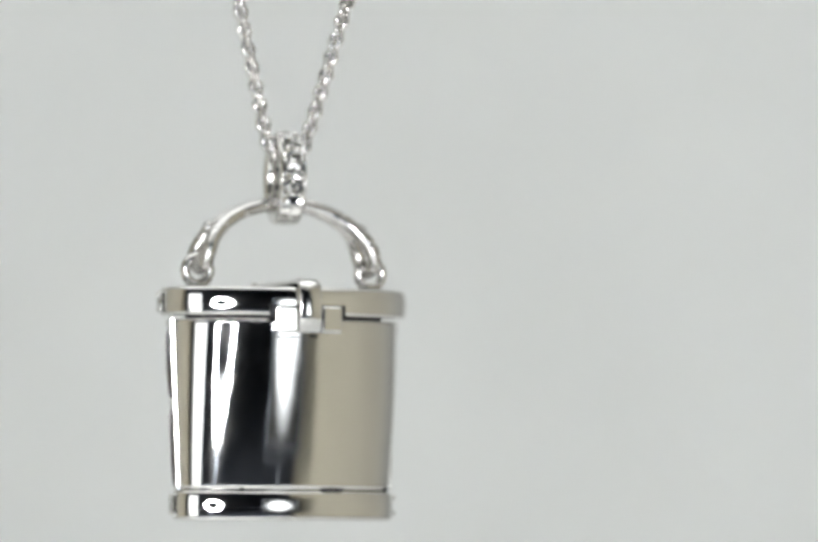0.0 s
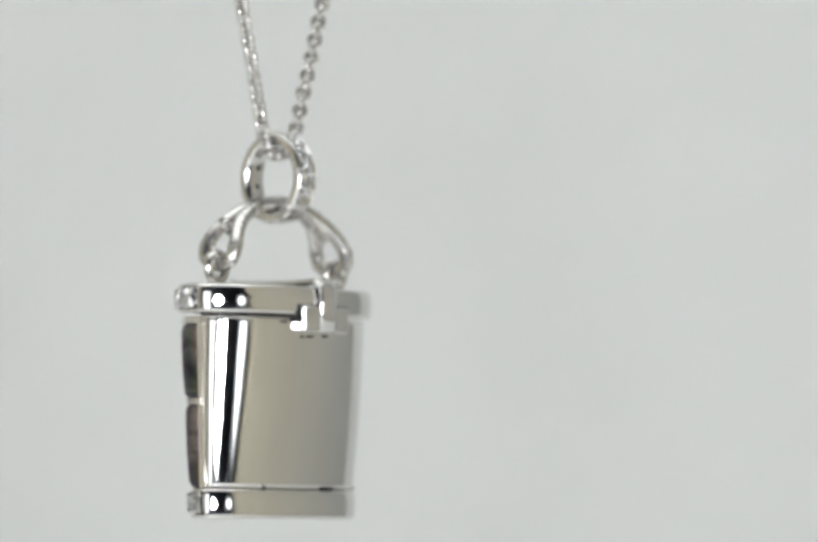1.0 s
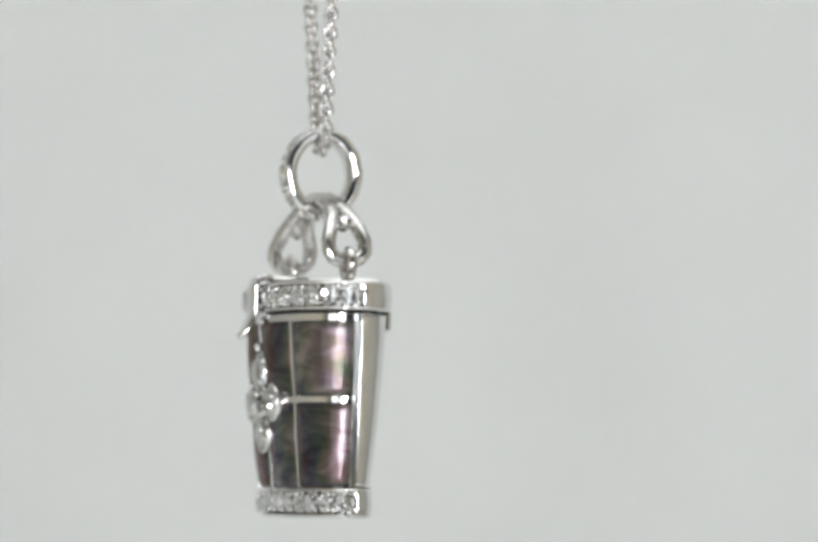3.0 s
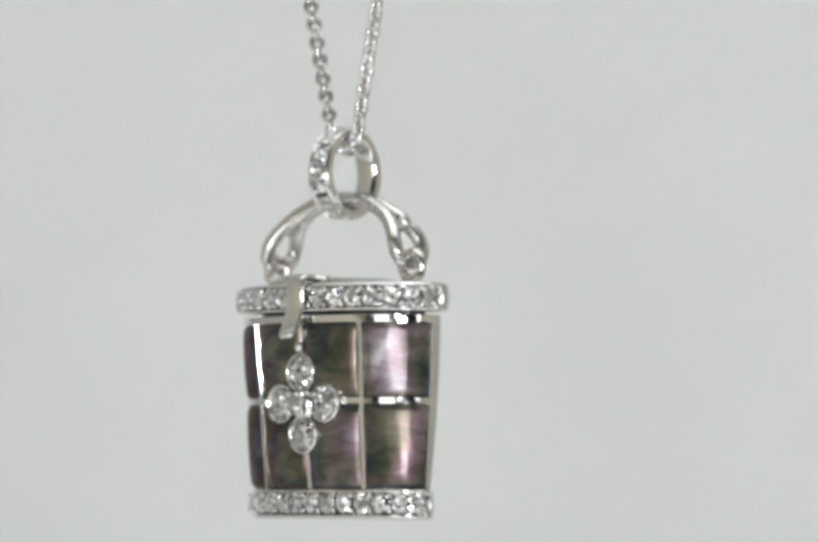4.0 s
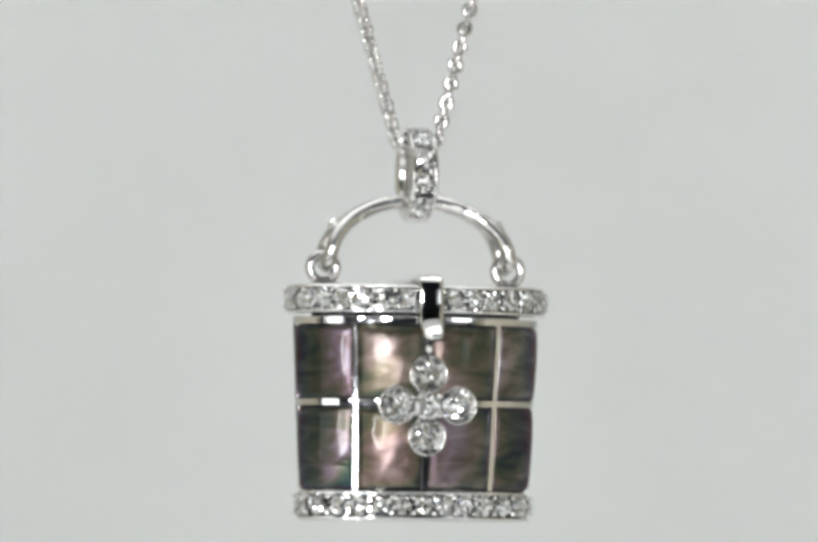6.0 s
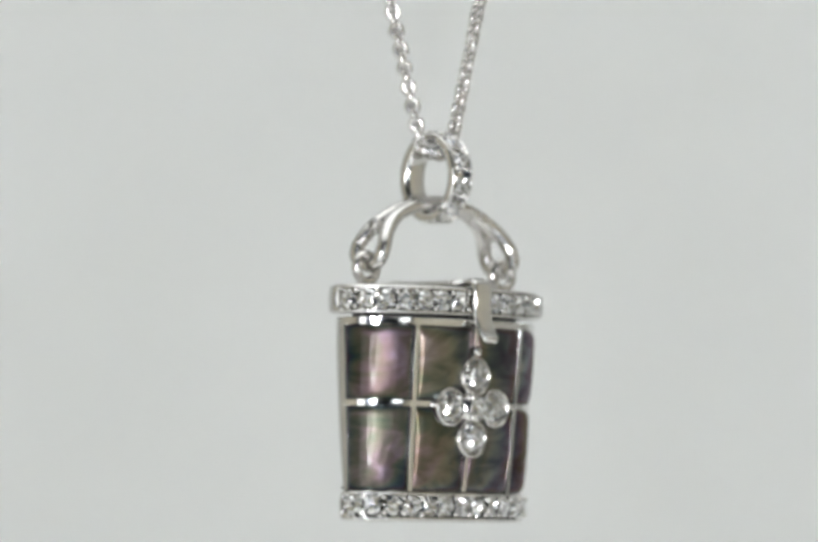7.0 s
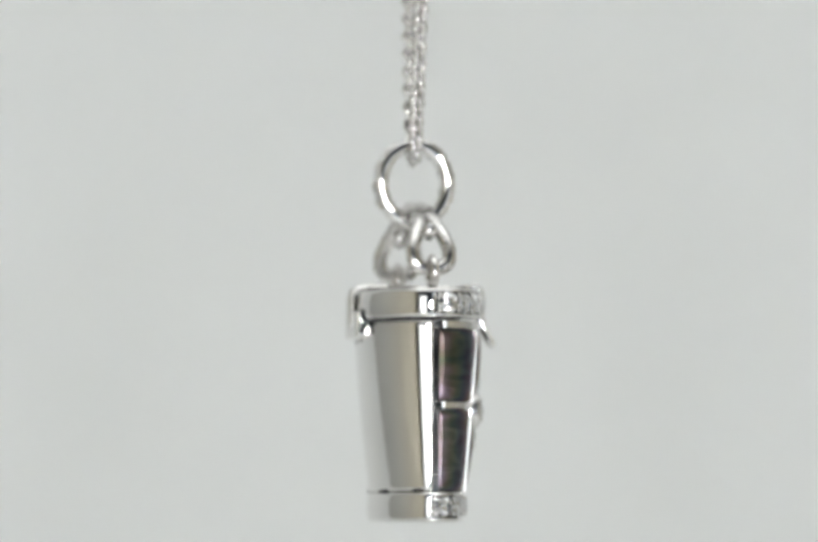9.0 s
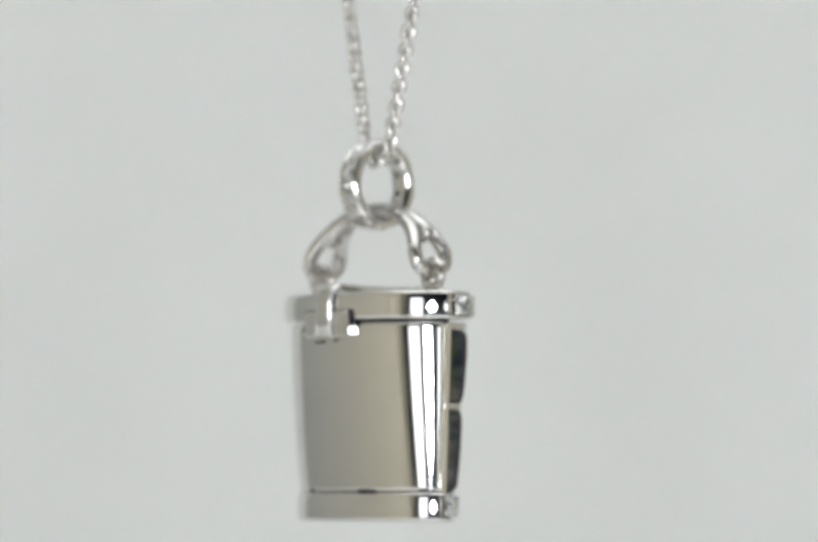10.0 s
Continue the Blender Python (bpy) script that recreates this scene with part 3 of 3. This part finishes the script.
bb = bmesh.new()
rows = []
for a in range(0, 360, 4):
    p, q = bail_point(a - 1), bail_point(a + 1)
    d = (q - p).normalized()
    n = Vector((0, d.z, -d.y))
    n = n if n.dot(bail_point(a) - Vector((0, BY, BZ))) > 0 else -n
    cut = 0.34 if a <= 156 or a >= 240 else 0.0
    sec = [(-0.58, -0.26), (0, -0.27), (0.58, -0.26), (0.76, -0.22), (0.89, -0.12), (0.95, 0.0), (0.93, 0.11), (0.86, 0.20), (0.74, 0.25), (0.64, 0.26 - cut), (0, 0.28 - cut),
           (-0.64, 0.26 - cut), (-0.74, 0.25), (-0.86, 0.20), (-0.93, 0.11), (-0.95, 0.0), (-0.89, -0.12), (-0.76, -0.22)]
    rows.append([bail_point(a) + Vector((x, 0, 0)) + n * (h * 1.62) for x, h in sec])
grid(bb, rows, close_u=True, close_v=True)
bail = part("bail", bb, GOLD, pendant, "oval bail ring set with diamonds")
BAIL_STONE, BACK_STONE = brilliant("diamond", 0.66, 0.6), brilliant("diamond", 0.58, 0.6)
prongs = bmesh.new()
for deg in (8, 38, 70, 102, 134, -23, -50, -77, -104):
    p, q = bail_point(deg - 1), bail_point(deg + 1)
    d = (q - p).normalized()
    n = Vector((0, d.z, -d.y))
    n = n if n.dot(bail_point(deg) - Vector((0, BY, BZ))) > 0 else -n
    shared("diamond", BAIL_STONE if deg > 0 else BACK_STONE, bail, facing(bail_point(deg) + n * (0.33 if deg > 0 else 0.30), n, deg))
    for x in (-0.58, 0.58):
        for side in (-0.5, 0.5):
            ball(prongs, bail_point(deg) + n * 0.35 + d * side + Vector((x, 0, 0)), 0.16, 8)
# solid dark studs stand for the shade inside the gallery holes
for deg in (38, 70, 102, 134):
    hole = bmesh.new()
    c = bail_point(deg)
    inward = (Vector((0, BY, BZ)) - c).normalized()
    tube(hole, [c + inward * 0.32, c + inward * 0.45], 0.20, 12)
    part("gallery_hole_shade", hole, GAP_SHADE_DIRT, bail, "dark disc for the shade in a hole behind a stone")
tagged(part("beading", prongs, GOLD, bail, "small white gold beads between the stones"), kind="stuff")

# ---- the chain ----
chain = tagged(new("chain"), "fine white gold rolo chain threaded through the bail", "chain")
R_LONG, R_WIDE, R_WIRE = 0.445, 0.350, 0.195
lk = bmesh.new()
tube(lk, [(R_WIDE * math.sin(radians(a)), 0, R_LONG * math.cos(radians(a))) for a in range(0, 360, 24)], R_WIRE, 8, closed=True, side=(0, 1, 0))
LINK = mesh_of("link", lk, GOLD_CHAIN)
PITCHMM = 0.645


def strand(s):
    """The chain's line on one side: from under the bail, round its edge and up to the tent's roof."""
    top_x, low_x = (-4.10, -1.44) if s < 0 else (3.75, 1.32)
    pts = [Vector((0, BY, 24.50)), Vector((low_x * 0.45, BY, 24.56)), Vector((low_x * 0.8, BY, 24.83)), Vector((low_x * 0.98, BY, 25.28)), Vector((low_x * 1.12, BY, 25.98))]
    slope = (Vector((top_x, BY, 35.0)) - pts[-1]).normalized()
    while pts[-1].z < CEIL:
        pts.append(pts[-1] + slope * 3)
    return pts


CEIL = (ROOF - EYE_Z) / MM - 1.0


def along(pts, step, start):
    """Even steps along a line, with the way it goes."""
    out, left = [], start
    for p, q in zip(pts, pts[1:]):
        d = q - p
        n = d.length
        while left <= n:
            out.append((p + d * (left / n), d / n))
            left += step
        left -= n
    return out


rest = bmesh.new()
for s in (-1, 1):
    roll = 0.78 if s < 0 else 0.08
    for i, (p, d) in enumerate(along(strand(s), PITCHMM, PITCHMM * (0.5 if s > 0 else -0.5 + 1))):
        near = i < 26
        m = d.to_track_quat("Z", "Y").to_matrix().to_4x4() @ Matrix.Rotation(roll + (i + (s > 0)) % 2 * math.pi / 2 + random.uniform(-0.1, 0.1), 4, "Z") @ Matrix.Rotation(random.uniform(-0.12, 0.12), 4, "X")
        if near:
            shared("link", LINK, chain, Matrix.Translation(p * MM) @ m)
        else:
            tube(rest, [Matrix.Translation(p) @ m @ Vector((R_WIDE * math.sin(radians(a)), 0, R_LONG * math.cos(radians(a)))) for a in range(0, 360, 45)], R_WIRE, 4, closed=True)
tagged(part("upper_links", rest, GOLD_CHAIN, chain), kind="stuff")

# ---- movement ----
TURN = ((0, -155.5), (0.5, -142.3), (1, -127.3), (1.5, -113.2), (2.5, -84.8), (4, -44.1), (4.5, -30.5), (5, -16.8), (5.5, -1.9), (7, 43.9), (7.5, 58.2), (8, 72.1), (8.5, 85.9), (9, 101.0), (9.5, 114.6), (10, 127.4))
ROLL = ((0, -0.17), (0.5, -0.12), (1, -0.49), (1.5, 0.08), (2.5, -0.98), (4, -0.40), (4.5, -0.43), (5, -0.68), (5.5, -0.55), (7, -0.83), (7.5, -0.29), (8, -0.79), (8.5, -0.31), (9, -0.05), (9.5, -0.97), (10, -0.43))
NEAR = ((0, 1.002), (1, 0.999), (1.5, 0.998), (2.5, 1.005), (4, 1.013), (5, 1.020), (5.5, 1.018), (7, 1.009), (8, 0.995), (9, 0.990), (10, 0.986))
LAG = ((0, -3), (0.5, -5), (1.5, -6.5), (2, -8), (2.5, -6), (4, -9), (4.5, -10), (5, -12), (5.5, -11), (7, -5), (8, -4), (8.5, -6), (9.5, -3.5), (10, -3.5))
LEAN = ((0, 1.8), (1, 0.5), (1.5, 0), (8, 0), (8.5, 0.4), (10, 0.9))
BAIL_TURN = ((0, -9), (0.5, -3), (1, 0), (10, 0))
SWAY = [548.2, 553.5, 556.7, 556.8, 543.9, 536.9, 543.9, 563.8, 580.7, 582.3, 571.0, 556.6, 561.3, 586.5, 609.3, 620.2, 621.0, 617.8, 622.6, 636.5, 665.3, 686.0, 694.7, 700.5, 706.5, 724.4, 746.9, 765.3, 778.3, 787.9, 798.4, 809.0, 818.5, 824.0, 827.6, 833.1, 845.9, 859.6, 860.8, 841.4, 821.0, 810.1, 810.6, 818.2, 810.3, 788.3, 755.8, 734.4, 724.2, 721.6, 719.0]
HEAVE = ((0, 991), (1, 988), (2.5, 985), (4, 988), (5.5, 991), (7, 993.5), (8.5, 993.5), (10, 993))


def between(table, t):
    for (t0, v0), (t1, v1) in zip(table, table[1:]):
        if t0 <= t <= t1:
            return v0 + (v1 - v0) * (t - t0) / (t1 - t0)


def placed(t, lag=0.0, swing=0.0):
    """Where the jewel hangs at t: the side sway, the slow turn, and the swing about the bail."""
    x, y, yaw = SWAY[round(t * 5)], between(HEAVE, t), between(TURN, t)
    depth = FAR / between(NEAR, t)
    mid = math.sin(radians(yaw)) * 0.30 * MM      # the turning axis lies a little behind the bucket's middle
    spot = pose(depth * (x - 784) / FOCAL + mid, depth - FAR, EYE_Z + depth * math.tan(radians(PITCH) + math.atan((519 - y) / FOCAL)), 0, 0, 0)
    return spot @ pose(0, 0, 25 * MM, 0, swing, 0) @ pose(0, 0, -25 * MM, 0, 0, yaw + lag)


def motions():
    times = [i / 5 for i in range(51)]
    walk(pendant, [(t, placed(t, 0, -between(ROLL, t))) for t in times])
    walk(chain, [(t, placed(t, between(LAG, t), between(LEAN, t))) for t in times])
    walk(bail, [(t, pose(0, BY * MM, 0, 0, 0, between(BAIL_TURN, t)) @ pose(0, -BY * MM, 0)) for t in times])


motions()
